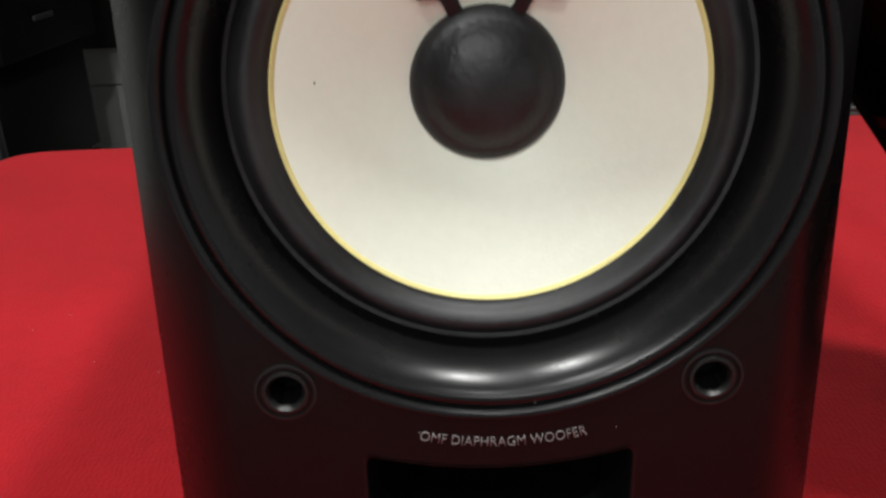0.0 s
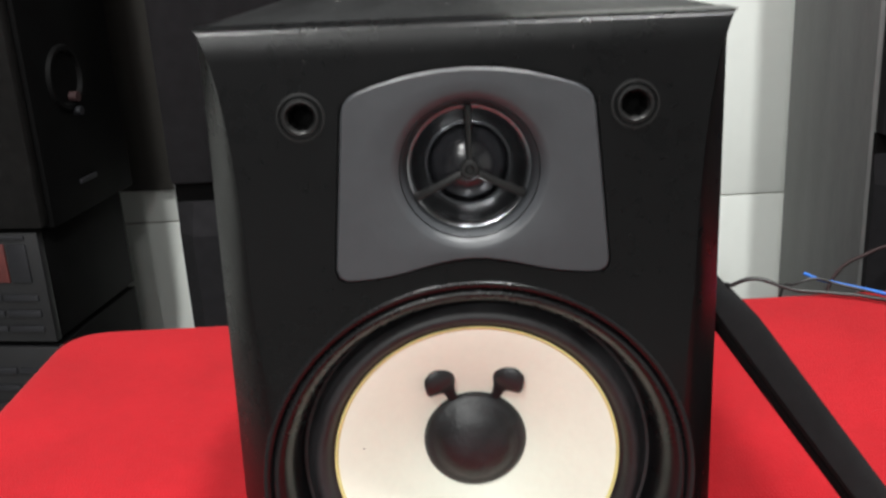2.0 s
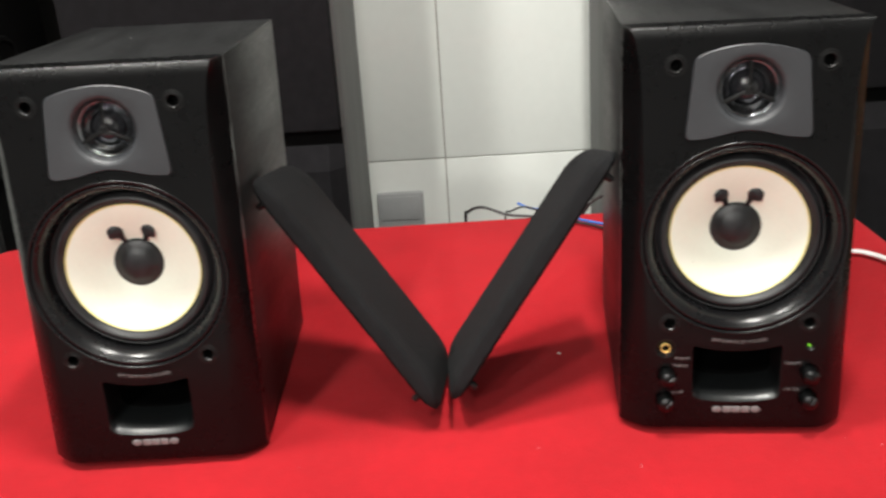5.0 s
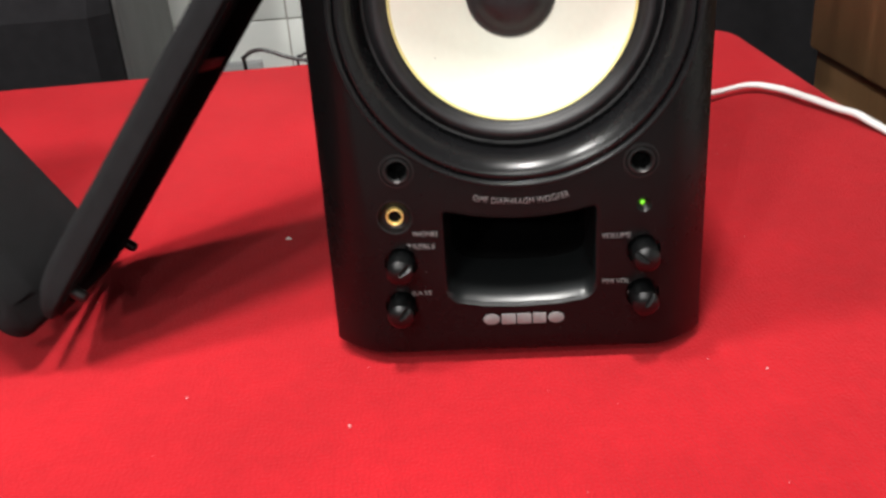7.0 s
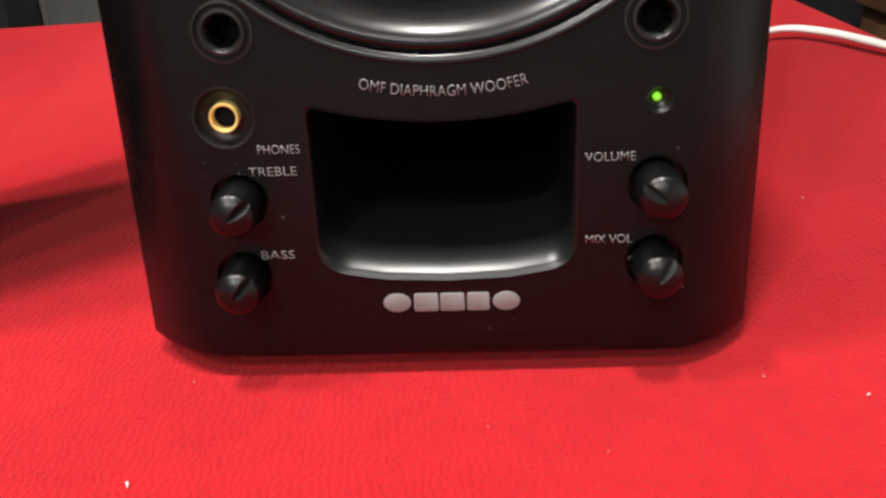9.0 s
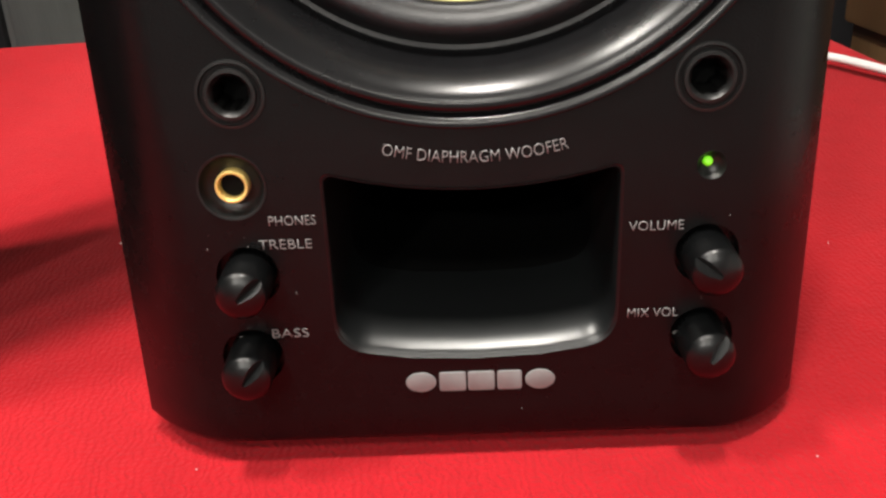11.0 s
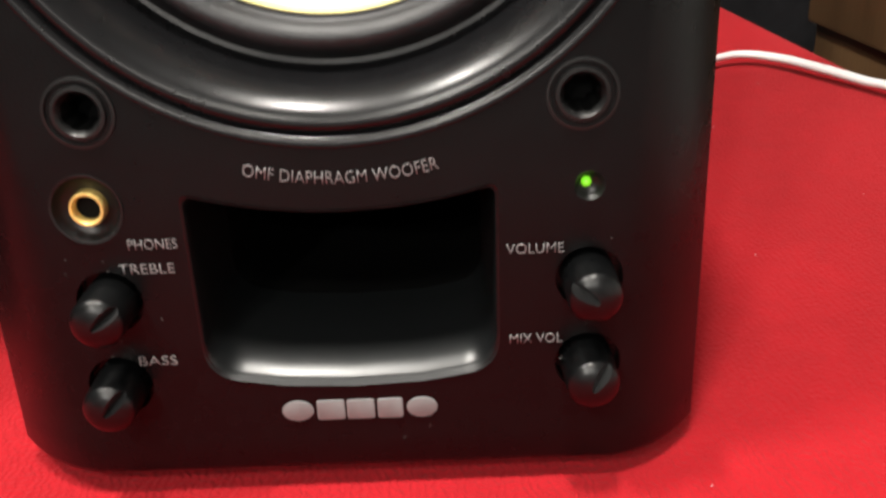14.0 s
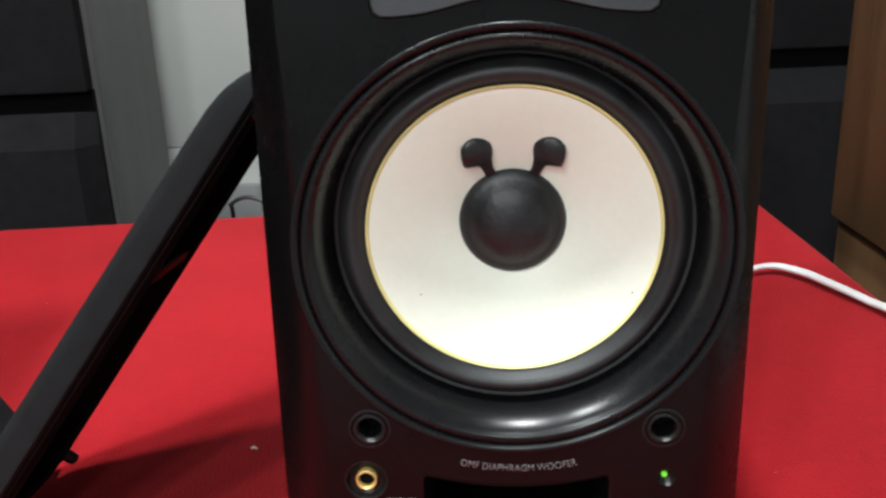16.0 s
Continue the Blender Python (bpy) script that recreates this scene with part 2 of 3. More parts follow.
def fillet(poly, radius, steps=6):
    """Rounds the corners of a flat polygon of (x, z); radius is one number or one for each corner."""
    out = []
    n = len(poly)
    for i in range(n):
        r = radius[i] if isinstance(radius, (list, tuple)) else radius
        a, b, c = (Vector(poly[(i + k) % n]) for k in (-1, 0, 1))
        if r <= 0:
            out.append(tuple(b))
            continue
        u, v = (a - b).normalized(), (c - b).normalized()
        r = min(r, (a - b).length * 0.49, (c - b).length * 0.49)
        for s in range(steps + 1):
            t = s / steps
            out.append(tuple(b + u * (r * (1 - t) ** 2) + v * (r * t ** 2)))
    return out


def plate(outline, y0, y1, bevel=0.0):
    """A flat plate of an (x, z) outline between y0 (front) and y1, with a bevelled front edge."""
    cx = sum(p[0] for p in outline) / len(outline)
    cz = sum(p[1] for p in outline) / len(outline)
    def inset(k):
        out = []
        for x, z in outline:
            d = Vector((x - cx, z - cz))
            out.append((x - d.x / d.length * k, z - d.y / d.length * k))
        return out
    loops = [[(x, y1, z) for x, z in outline]]
    if bevel:
        loops += [[(x, y0 + bevel, z) for x, z in outline], [(x, y0 + bevel * 0.3, z) for x, z in inset(bevel * 0.3)]]
    loops += [[(x, y0, z) for x, z in inset(bevel)]]
    return rings(loops, True, True)


def lettering(words, size, x, z, y, align="CENTER", arc=None, wide=None):
    """Printed words as a thin mesh facing -y, optionally bent under a circle of radius arc."""
    cu = bpy.data.curves.new("words", "FONT")
    cu.body, cu.size, cu.align_x, cu.extrude, cu.resolution_u = words, size, align, 0.0, 3
    cu.offset = -0.012 * size
    ob = bpy.data.objects.new("words", cu)
    scene.collection.objects.link(ob)
    bpy.context.view_layer.update()
    me = bpy.data.meshes.new_from_object(ob.evaluated_get(bpy.context.evaluated_depsgraph_get()))
    bpy.data.objects.remove(ob)
    bpy.data.curves.remove(cu)
    bm = bmesh.new()
    bm.from_mesh(me)
    bpy.data.meshes.remove(me)
    us = [v.co.x for v in bm.verts]
    mid, span = (min(us) + max(us)) / 2, max(us) - min(us)
    k = wide / span if wide else 1.0
    for v in bm.verts:
        u, w = (v.co.x - mid) * k, v.co.y
        if arc:
            a = u / arc
            v.co = Vector((x + (arc - w) * math.sin(a), y, z + arc - (arc - w) * math.cos(a)))
        else:
            v.co = Vector((x + u, y, z + w))
    top = bmesh.ops.extrude_face_region(bm, geom=list(bm.faces))
    for g in top["geom"]:
        if isinstance(g, bmesh.types.BMVert):
            g.co.y -= 0.00012
    return bm


def cut(name, bm, cutter, mat, smooth=35):
    """The solid less the cutters, as one plain mesh."""
    a = new("solid", finish(bm, mat, name, 0))
    b = new("cutter", finish(cutter, mat, "cutter", 0))
    mod = a.modifiers.new("cut", "BOOLEAN")
    mod.operation, mod.solver, mod.object = "DIFFERENCE", "EXACT", b
    bpy.context.view_layer.update()
    me = bpy.data.meshes.new_from_object(a.evaluated_get(bpy.context.evaluated_depsgraph_get()))
    me.name = name
    for ob in (a, b):
        old = ob.data
        bpy.data.objects.remove(ob)
        bpy.data.meshes.remove(old)
    me.shade_smooth()
    me.set_sharp_from_angle(angle=radians(smooth))
    return me


# ---- the room ----
WALL = pose(0.041, 1.68, 0, 0, 0, 6.9)


def room():
    solid("floor", box(-3, 3, -4.2, 2.2, -0.05, 0), FLOOR, "plain grey tiled shop floor under the table", kind="structure", smooth=0)
    solid("ceiling", box(-3, 3, -4.2, 2.2, CEILING_Z, CEILING_Z + 0.06), CEILING, "plain grey boarded ceiling", kind="structure", smooth=0)
    solid("wall_west", box(-3.08, -3, -4.2, 1.5, 0, CEILING_Z), PLASTER, "plain grey painted side wall", kind="structure", smooth=0)
    # unseen wall, made white as a reflector for the right-hand flanks
    solid("wall_east", box(3, 3.08, -4.2, 2.2, 0, CEILING_Z), BOUNCE_WHITE, "plain white side wall, unseen, added to reflect light", kind="structure", smooth=0)
    solid("wall_south", box(-3.08, 3.08, -4.28, -4.2, 0, CEILING_Z), PLASTER, "plain grey painted rear wall", kind="structure", smooth=0)
    wall = solid("wall_north", box(-3.06, 2.98, 0.006, 0.12, 0, CEILING_Z), GROUT,
                 "wall clad in large glossy white ceramic tiles with thin grey joints", kind="structure", smooth=0, at=WALL)
    me = finish(box(-0.2985, 0.2985, 0, 0.012, -0.2595, 0.2595, 0.0018), TILE, "tile")
    for i in range(-5, 5):
        for k in range(-1, 4):
            x, z = 0.3 + i * 0.6, 0.609 + 0.261 + k * 0.522
            if z + 0.261 > CEILING_Z or z - 0.261 < 0.0 or abs(x) > 2.75:
                continue
            part("tile", me, None, wall, at=pose(x, 0, z))
    for x, y, _ in LAMPS:
        lamp = thing("ceiling_lamp", pose(x, y, CEILING_Z), "slim white ceiling lamp with a frosted diffuser", "lamp", "ceiling lamps")
        part("housing", box(-0.11, 0.11, -0.19, 0.19, -0.035, 0, 0.004), METAL, lamp)
        part("diffuser", box(-0.09, 0.09, -0.17, 0.17, -0.041, -0.0352, 0.002), TUBE, lamp, "glowing frosted white diffuser")
    # surface box on the tiles
    ob = thing("wall_box", WALL @ pose(-0.114, 0, 0.4825), "light grey plastic surface box on the tiled wall", "socket")
    part("body", box(-0.0555, 0.0555, -0.022, 0, -0.0515, 0.0515, 0.004), BOX_GREY, ob)
    part("cover", box(-0.048, 0.048, -0.026, -0.0222, -0.014, 0.044, 0.002), BOX_GREY, ob)


room()

def wall_shade_panel():
    """A dull sheet added over the tiles for the shade in the gap beside the stereo stack."""
    ob = thing("wall_shade_panel", WALL @ pose(-0.72, -0.0005, 0.68), "dull grey-brown sheet added for the shade on the tiled wall, with two dark slots", "panel")
    part("board", box(-0.24, 0.24, -0.022, 0, 0, 1.30, 0.004), WALL_SHADE, ob)
    for z in (0.455, 0.50):
        part("slot", box(-0.10, 0.03, -0.0245, -0.0222, z, z + 0.009, 0.0008), SHADE_AND_SPECK, ob)


wall_shade_panel()

# ---- the table with its red cloth ----
TABLE_TURN = 8.4
TABLE = pose(0.181, 0.379, 0, 0, 0, TABLE_TURN)
TW, TD = 0.610, 0.422


def table():
    ob = thing("table", TABLE, "plain wooden display table hidden under a red cloth", "table")
    part("tabletop", box(-TW + 0.005, TW - 0.005, -TD + 0.005, TD - 0.005, 0.715, 0.7445, 0.02, 3), TABLE_WOOD, ob)
    for sx in (-1, 1):
        for sy in (-1, 1):
            x, y = sx * (TW - 0.06), sy * (TD - 0.06)
            part("leg", box(x - 0.025, x + 0.025, y - 0.025, y + 0.025, 0, 0.715, 0.003), TABLE_WOOD, ob)
    # one sheet of felt: flat on top, rolled over the edges, hanging in shallow folds
    bm = bmesh.new()
    corner, roll = 0.045, 0.012
    outline = fillet([(-TW, -TD), (TW, -TD), (TW, TD), (-TW, TD)], corner, 10)
    dense = []
    for i, p in enumerate(outline):
        q = outline[(i + 1) % len(outline)]
        steps = max(1, int((Vector(q) - Vector(p)).length / 0.02))
        for s in range(steps):
            dense.append(Vector(p).lerp(Vector(q), s / steps))
    loops = []
    for k in (0.05, 0.3, 0.6, 0.85, 0.96):
        loops.append([(p.x * k, p.y * k, 0.75) for p in dense])
    for a in (0, 20, 45, 70, 90):
        out, down = roll * math.sin(radians(a)) - roll, roll * (1 - math.cos(radians(a)))
        loops.append([(p.x + p.x / p.length * out, p.y + p.y / p.length * out, 0.75 - down) for p in dense])
    for z in (0.68, 0.58, 0.46, 0.33, 0.2, 0.08):
        row = []
        for i, p in enumerate(dense):
            fold = (0.74 - z) * 0.035 * math.sin(i * 0.55 + 1.3 * math.sin(i * 0.13))
            d = p / p.length
            row.append((p.x + d.x * (fold + 0.012 * (0.74 - z)), p.y + d.y * (fold + 0.012 * (0.74 - z)), z))
        loops.append(row)
    rings(loops, True, False, bm)
    solid("tablecloth", bm, FELT, "bright red ribbed felt cloth draped over the table", "tablecloth", at=TABLE, smooth=60)


table()

# ---- loudspeakers ----
SW, SH, SD = 0.0912, 0.3405, 0.278    # half width, height, depth
ZB = 0.0055                          # lower edge, above the feet
WZ, TZ = 0.1738, 0.2912              # woofer and tweeter heights
BAFFLE = 0.028


def chamfer(z):
    """Width and depth of the sloping flank of the front at height z."""
    t = min(1, max(0, z / SH))
    if z < 0.25:
        w = 0.0275 - 0.054 * z
    else:
        w = 0.0025 + 0.0115 * math.sqrt(max(0.0, 1 - ((z - 0.25) / (SH - 0.25)) ** 2))
    return w, 0.017 + 0.005 * t


def baffle_depth(x, z):
    w, d = chamfer(z)
    u = max(0.0, (abs(x) - (SW - w)) / w)
    e = min(z - ZB, SH - z)
    lip = 0.0026 * (1 - min(1, e / 0.0026)) ** 2
    return d * u ** min(1.9, max(1.15, 2.05 - 3.2 * z)) + lip


def baffle_solid(shift):
    zs = [ZB, ZB + 0.0007, ZB + 0.0015, ZB + 0.0026] + [ZB + 0.0026 + (SH - ZB - 0.0052) * i / 40 for i in range(1, 40)] + [SH - 0.0026, SH - 0.0015, SH - 0.0007, SH]
    loops = []
    for z in zs:
        w = chamfer(z)[0]
        xs = [-SW + w * i / 10 for i in range(11)]
        row = [(x, baffle_depth(x, z), z) for x in xs] + [(-x, baffle_depth(x, z), z) for x in reversed(xs)]
        row += [(SW, BAFFLE, z), (-SW, BAFFLE, z)]
        row = [(x + shift * max(0, abs(x) - 0.04) / 0.05, y, z) for x, y, z in row]
        loops.append(row)
    return rings(loops, True, True)


SOCKETS = [(sx * 0.0552, z) for z in (0.3113, 0.1023) for sx in (-1, 1)]
KNOBS = [(-0.0565, 0.0560), (-0.0578, 0.0330), (0.0576, 0.0580), (0.0577, 0.0352)]
JACK, LIGHT = (-0.0577, 0.0797), (0.0572, 0.0810)


def port_outline(grow=0.0, rise=0.0):
    """Mouth of the port: its top follows the woofer, its floor is gently bowed."""
    w = 0.0346 + grow
    r = 0.128 - grow
    top = [(w * i / 6, 0.2038 - math.sqrt(r * r - (w * i / 6) ** 2)) for i in range(-6, 7)]
    low = [(w - 0.0002, 0.0362 - grow + rise), (0.017, 0.0332 - grow + rise), (0, 0.0325 - grow + rise), (-0.017, 0.0332 - grow + rise), (-w + 0.0002, 0.0362 - grow + rise)]
    rad = [0.0035] + [0] * 11 + [0.0035] + [0.0085, 0, 0, 0, 0.0085]
    return fillet(top + low, rad, 6)


PORT_LIP = [(-0.0003, 0.0018, 0.0), (0.0002, 0.0012, 0.0004)] + [(0.030 * t, 0.0010 - 0.0020 * t, 0.0006 + 0.0075 * (1 - (1 - t) ** 2)) for t in [0.04 + 0.12 * i for i in range(9)]]
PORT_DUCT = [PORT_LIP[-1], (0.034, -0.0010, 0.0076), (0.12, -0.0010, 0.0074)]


def cutters(active):
    bm = lathe([(0.0790, -0.02), (0.0790, 0.040)], 0, WZ - 0.0017, 96, True, True)
    ang, far = plate_reach()
    seat = [f + 0.0009 for f in far]
    rings([[(q * math.cos(a), y, TZ + q * math.sin(a)) for q, a in zip(row, ang)] for row, y in ((seat, -0.02), (seat, 0.0014), ([0.0235] * len(ang), 0.0015), ([0.0235] * len(ang), 0.026))], True, True, bm)
    for x, z in SOCKETS:
        lathe([(0.0060, -0.02), (0.0060, 0.010)], x, z, 32, True, True, bm)
    rings([[(x, y, z) for x, z in port_outline(0.0012)] for y in (-0.02, 0.125)], True, True, bm)
    if active:
        lathe([(0.0080, -0.02), (0.0080, 0.0035)], *JACK, 40, True, True, bm)
        lathe([(0.0035, -0.02), (0.0035, 0.003)], *LIGHT, 24, True, True, bm)
        for x, z in KNOBS:
            lathe([(0.0080, -0.02), (0.0080, 0.0045)], x, z, 40, True, True, bm)
    return bm


def socket_mesh(outer):
    n = 48
    ring = [(0.0082, 0.0002, 0), (0.0081, -0.0005, 0), (0.0074, -0.0006, 0), (0.0069, 0.0004, 0), (0.0064, 0.0004, 0), (0.0060, -0.0008, 0), (0.0052, -0.0009, 0), (0.0046, -0.0002, 0), (0.0043, 0.0008, 0.3)]
    bore = [(0.0043, 0.0008, 0.3), (0.0041, 0.0020, 1), (0.0038, 0.009, 1)]
    prof = ring if outer else bore
    loops = []
    for r, y, star in prof:
        loops.append([(r * (1 - star * 0.13 * (math.cos(8 * a) > 0)) * math.cos(a), y, r * (1 - star * 0.13 * (math.cos(8 * a) > 0)) * math.sin(a)) for a in (2 * math.pi * i / n for i in range(n))])
    return finish(rings(loops, False, not outer), SOCKET if outer else SHADE_AND_SPECK, "grille_socket", 30)


def plate_reach(n=144):
    """Reach of the tweeter plate's outline from its centre, angle by angle."""
    raw = [(-0.0415, 0.3170)] + [(x, 0.3255 - 0.0066 * (x / 0.036) ** 2) for x in [-0.030 + 0.01 * i for i in range(7)]] + [(0.0415, 0.3170)]
    low = [(0.0474, 0.2538)] + [(x, 0.2606 - 0.0062 * 0.5 * (1 - math.cos(math.pi * min(1, abs(x) / 0.038)))) for x in [0.036 - 0.006 * i for i in range(13)]] + [(-0.0474, 0.2538)]
    poly = fillet(raw + low, [0.008] + [0] * 7 + [0.008] + [0.006] + [0] * 13 + [0.006], 8)
    ang = [2 * math.pi * i / n for i in range(n)]
    far = []
    for a in ang:
        dx, dz = math.cos(a), math.sin(a)
        best = 0.03
        for i, p in enumerate(poly):
            q = poly[(i + 1) % len(poly)]
            px, pz, ex, ez = p[0], p[1] - TZ, q[0] - p[0], q[1] - p[1]
            den = dx * ez - dz * ex
            if abs(den) < 1e-12:
                continue
            s, t = (px * ez - pz * ex) / den, (px * dz - pz * dx) / den
            if s > 0 and -1e-6 <= t <= 1 + 1e-6:
                best = s
        far.append(best)
    return ang, far


def tweeter_plate():
    ang, far = plate_reach()
    n = len(ang)
    def at(r, y):
        return [(q * math.cos(a), y, TZ + q * math.sin(a)) for q, a in zip(r, ang)]
    loops = [at(far, 0.0013), at(far, -0.0003), at([f - 0.0006 for f in far], -0.0009)]
    loops.append(at([0.5 * f + 0.0135 for f in far], -0.0009))
    for r, y in ((0.0272, -0.0009), (0.0262, -0.0006), (0.0248, 0.0003), (0.0235, 0.0020), (0.0224, 0.0045), (0.0214, 0.0075)):
        loops.append(at([r] * n, y))
    return rings(loops)


def knob_mesh():
    """A turned knob with a slightly crowned end; the axis is y, the face looks to -y."""
    n, r, h = 40, 0.0063, 0.0126
    prof = [(r * 1.04, 0.004), (r * 1.02, -h * 0.3), (r * 0.995, -h * 0.77), (r * 0.98, -h * 0.805), (r * 0.93, -h * 0.85), (r * 0.80, -h * 0.905), (r * 0.6, -h * 0.953), (r * 0.3, -h * 0.988), (r * 0.05, -h)]
    return rings([[(q * math.cos(a), y, q * math.sin(a)) for a in (2 * math.pi * i / n for i in range(n))] for q, y in prof], True, True)


def knob_cut(bm, turn):
    a = radians(turn)
    wedge = bmesh.new()
    vs = [wedge.verts.new(p) for p in ((-0.0060, -0.016, -0.0008), (0.0034, -0.016, -0.0008), (0.0002, -0.0121, -0.0008), (-0.0100, -0.016, 0.012), (0.0052, -0.016, 0.012), (0.0004, -0.0068, 0.012))]
    for f in ((0, 1, 2), (5, 4, 3), (0, 3, 4, 1), (1, 4, 5, 2), (2, 5, 3, 0)):
        wedge.faces.new([vs[i] for i in f])
    bmesh.ops.rotate(wedge, verts=wedge.verts, cent=(0, 0, 0), matrix=Matrix.Rotation(-a, 3, "Y"))
    return cut("knob", bm, wedge, KNOB, 25)


def loudspeaker(m, active, label):
    sp = thing("loudspeaker", m, label, "loudspeaker", "pair of desktop loudspeakers")
    shift = -0.0022 if active else 0.0      # the shell sits a little off the printing
    part("baffle", cut("baffle", baffle_solid(shift), cutters(active), PLASTIC, 28), None, sp, "moulded satin black front with sloping flanks")
    shell = box(-SW + shift, SW + shift, BAFFLE + 0.0006, SD, ZB, SH, 0.0016)
    for v in shell.verts:
        v.co.z += 0.017 * (v.co.y - BAFFLE)
    part("cabinet", cut("cabinet", shell, cutters(active), VINYL), None, sp, "black wood-grain vinyl cabinet")
    for fx in (-0.07, 0.07):
        for fy, top in ((0.03, ZB + 0.001), (SD - 0.03, ZB + 0.0045)):
            part("foot", tube([(fx, fy, 0.0285 * fy - 0.0005), (fx, fy, 0.0285 * fy + 0.0015), (fx, fy, top)], [0.0085, 0.0095, 0.0095], 16, up=(1, 0, 0)), RUBBER, sp, "low black rubber foot")
    # woofer
    rim = [(0.0786, 0.014), (0.0798, 0.0125), (0.0801, 0.0002), (0.0798, -0.0006), (0.0794, -0.0007), (0.0776, -0.0002), (0.0772, 0.0012), (0.0768, 0.0016), (0.0762, 0.0002), (0.0752, -0.0004), (0.0740, 0.0000), (0.0724, 0.0016), (0.0706, 0.0040),
           (0.0690, 0.0076), (0.0678, 0.0118), (0.0670, 0.0160), (0.0666, 0.0184)]
    turns = [2 * math.pi * i / 128 for i in range(128)]
    ring = rings([[(r * math.cos(a), y, WZ - 0.0017 * min(1, max(0, (r - 0.0666) / 0.010)) + r * math.sin(a)) for a in turns] for r, y in rim])
    wo = part("woofer", ring, GLOSS, sp, "round woofer with a glossy black moulded rim", 60)
    part("surround", lathe([(0.0668, 0.0178), (0.0656, 0.0182), (0.0642, 0.0162), (0.0624, 0.0132), (0.0604, 0.0118), (0.0585, 0.0125), (0.0570, 0.0147), (0.0561, 0.0167), (0.0549, 0.0171), (0.0538, 0.0176)], 0, WZ, 128),
         RUBBER, wo, "black rubber roll with dust in its lower half", 60)
    part("cone_edge", lathe([(0.0551, 0.0168), (0.0548, 0.0165), (0.0539, 0.0170), (0.0537, 0.0180)], 0, WZ, 128), YELLOW, wo, "pale yellow glued cone edge", 60)
    def cone_y(r):
        t = max(0.0, (0.0539 - r) / 0.0359)
        return 0.0174 + 0.0180 * t ** 1.15
    part("cone", lathe([(0.0539 - 0.0359 * i / 14, cone_y(0.0539 - 0.0359 * i / 14)) for i in range(15)] + [(0.017, 0.0400)], 0, WZ, 128), CONE, wo, "cream white woven cone", 60)
    cap = [(0.0206, 0.0397), (0.0208, 0.0357), (0.0206, 0.0334), (0.0195, 0.0316), (0.0176, 0.0309), (0.0165, 0.0304), (0.0146, 0.0288), (0.0116, 0.0271), (0.0077, 0.0259), (0.0039, 0.0253), (0.0005, 0.0251)]
    part("dust_cap", lathe(cap, 0, WZ, 64, False, True), CAP, wo, "domed black dust cap with fine dust", 60)
    for px, pz in (((-0.0355, -0.0255), (0.0445, -0.0243)) if active else ((-0.0440, 0.0040),)):
        part("speck", lathe([(0.00028, 0.0), (0.0002, -0.00012), (0.00004, -0.00015)], 0, 0, 10, False, True), SHADE_AND_SPECK, wo, at=pose(px, cone_y(math.hypot(px, pz)) - 0.0001, WZ + pz))
    for s in (-1, 1):
        way = [(0.0072, 0.0172), (0.0088, 0.0202), (0.0104, 0.0242), (0.0128, 0.0274), (0.0158, 0.0295), (0.0190, 0.0309)]
        path = smooth_path([(s * x, cone_y(math.hypot(x, z)) - 0.0014, WZ + z) for x, z in way], 4)
        rad = [0.0024, 0.0023, 0.0021, 0.0020, 0.0020, 0.0020, 0.0022, 0.0025, 0.0030, 0.0040, 0.0051, 0.0059, 0.0065, 0.0067, 0.0067, 0.0064, 0.0059, 0.0052, 0.0042, 0.0028, 0.0006]
        part("lead_blob", tube(path, rad[:len(path)], 14, 0.36, up=(0, 1, 0)), CAP, wo, "black glue drop over a voice coil lead", 60)
    # tweeter
    tw = part("tweeter", tweeter_plate(), GREY_PLATE, sp, "satin grey tweeter plate with a flared throat", 30)
    part("throat_ring", lathe([(0.0214, 0.0068), (0.0212, 0.0062), (0.0205, 0.0064), (0.0190, 0.0096), (0.0168, 0.0126), (0.0150, 0.0138), (0.0143, 0.0134), (0.0136, 0.0140), (0.0134, 0.0170)], 0, TZ, 96),
         CHROME_DARK, tw, "shiny dark ring round the dome", 50)
    part("dome", lathe([(0.0138, 0.0165), (0.0130, 0.0150), (0.0115, 0.0120), (0.0090, 0.0092), (0.0060, 0.0076), (0.0030, 0.0068), (0.0004, 0.0066)], 0, TZ, 64, False, True), DOME, tw, "glossy black dome", 60)
    part("guard_hub", lathe([(0.0001, 0.0022), (0.0012, 0.0021), (0.0016, 0.0012), (0.0028, 0.0013), (0.0034, 0.0022), (0.0034, 0.0042), (0.0010, 0.0046)], 0, TZ, 32, True, True), SOCKET, tw)
    for a in (90, 208, 332):
        c, s = math.cos(radians(a)), math.sin(radians(a))
        part("guard_spoke", tube([(c * 0.003, 0.0032, TZ + s * 0.003), (c * 0.011, 0.0034, TZ + s * 0.011), (c * 0.0210, 0.0060, TZ + s * 0.0210)], [0.0011, 0.0011, 0.0013], 8, 1.2), SOCKET, tw)
    me, bore = socket_mesh(True), socket_mesh(False)
    for x, z in SOCKETS:
        part("star_bore", bore, None, part("grille_socket", me, None, sp, at=pose(x, 0, z)))
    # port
    # the duct's shade is put into its colour, darker than the lip
    for name, rows, mat, words in (("port_lip", PORT_LIP, PORT_BLACK, "flared glossy lip of the bass port"), ("port_duct", PORT_DUCT, SHADE_AND_SPECK, "dark bass port duct")):
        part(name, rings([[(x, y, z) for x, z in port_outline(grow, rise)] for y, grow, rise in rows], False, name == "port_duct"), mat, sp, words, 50)
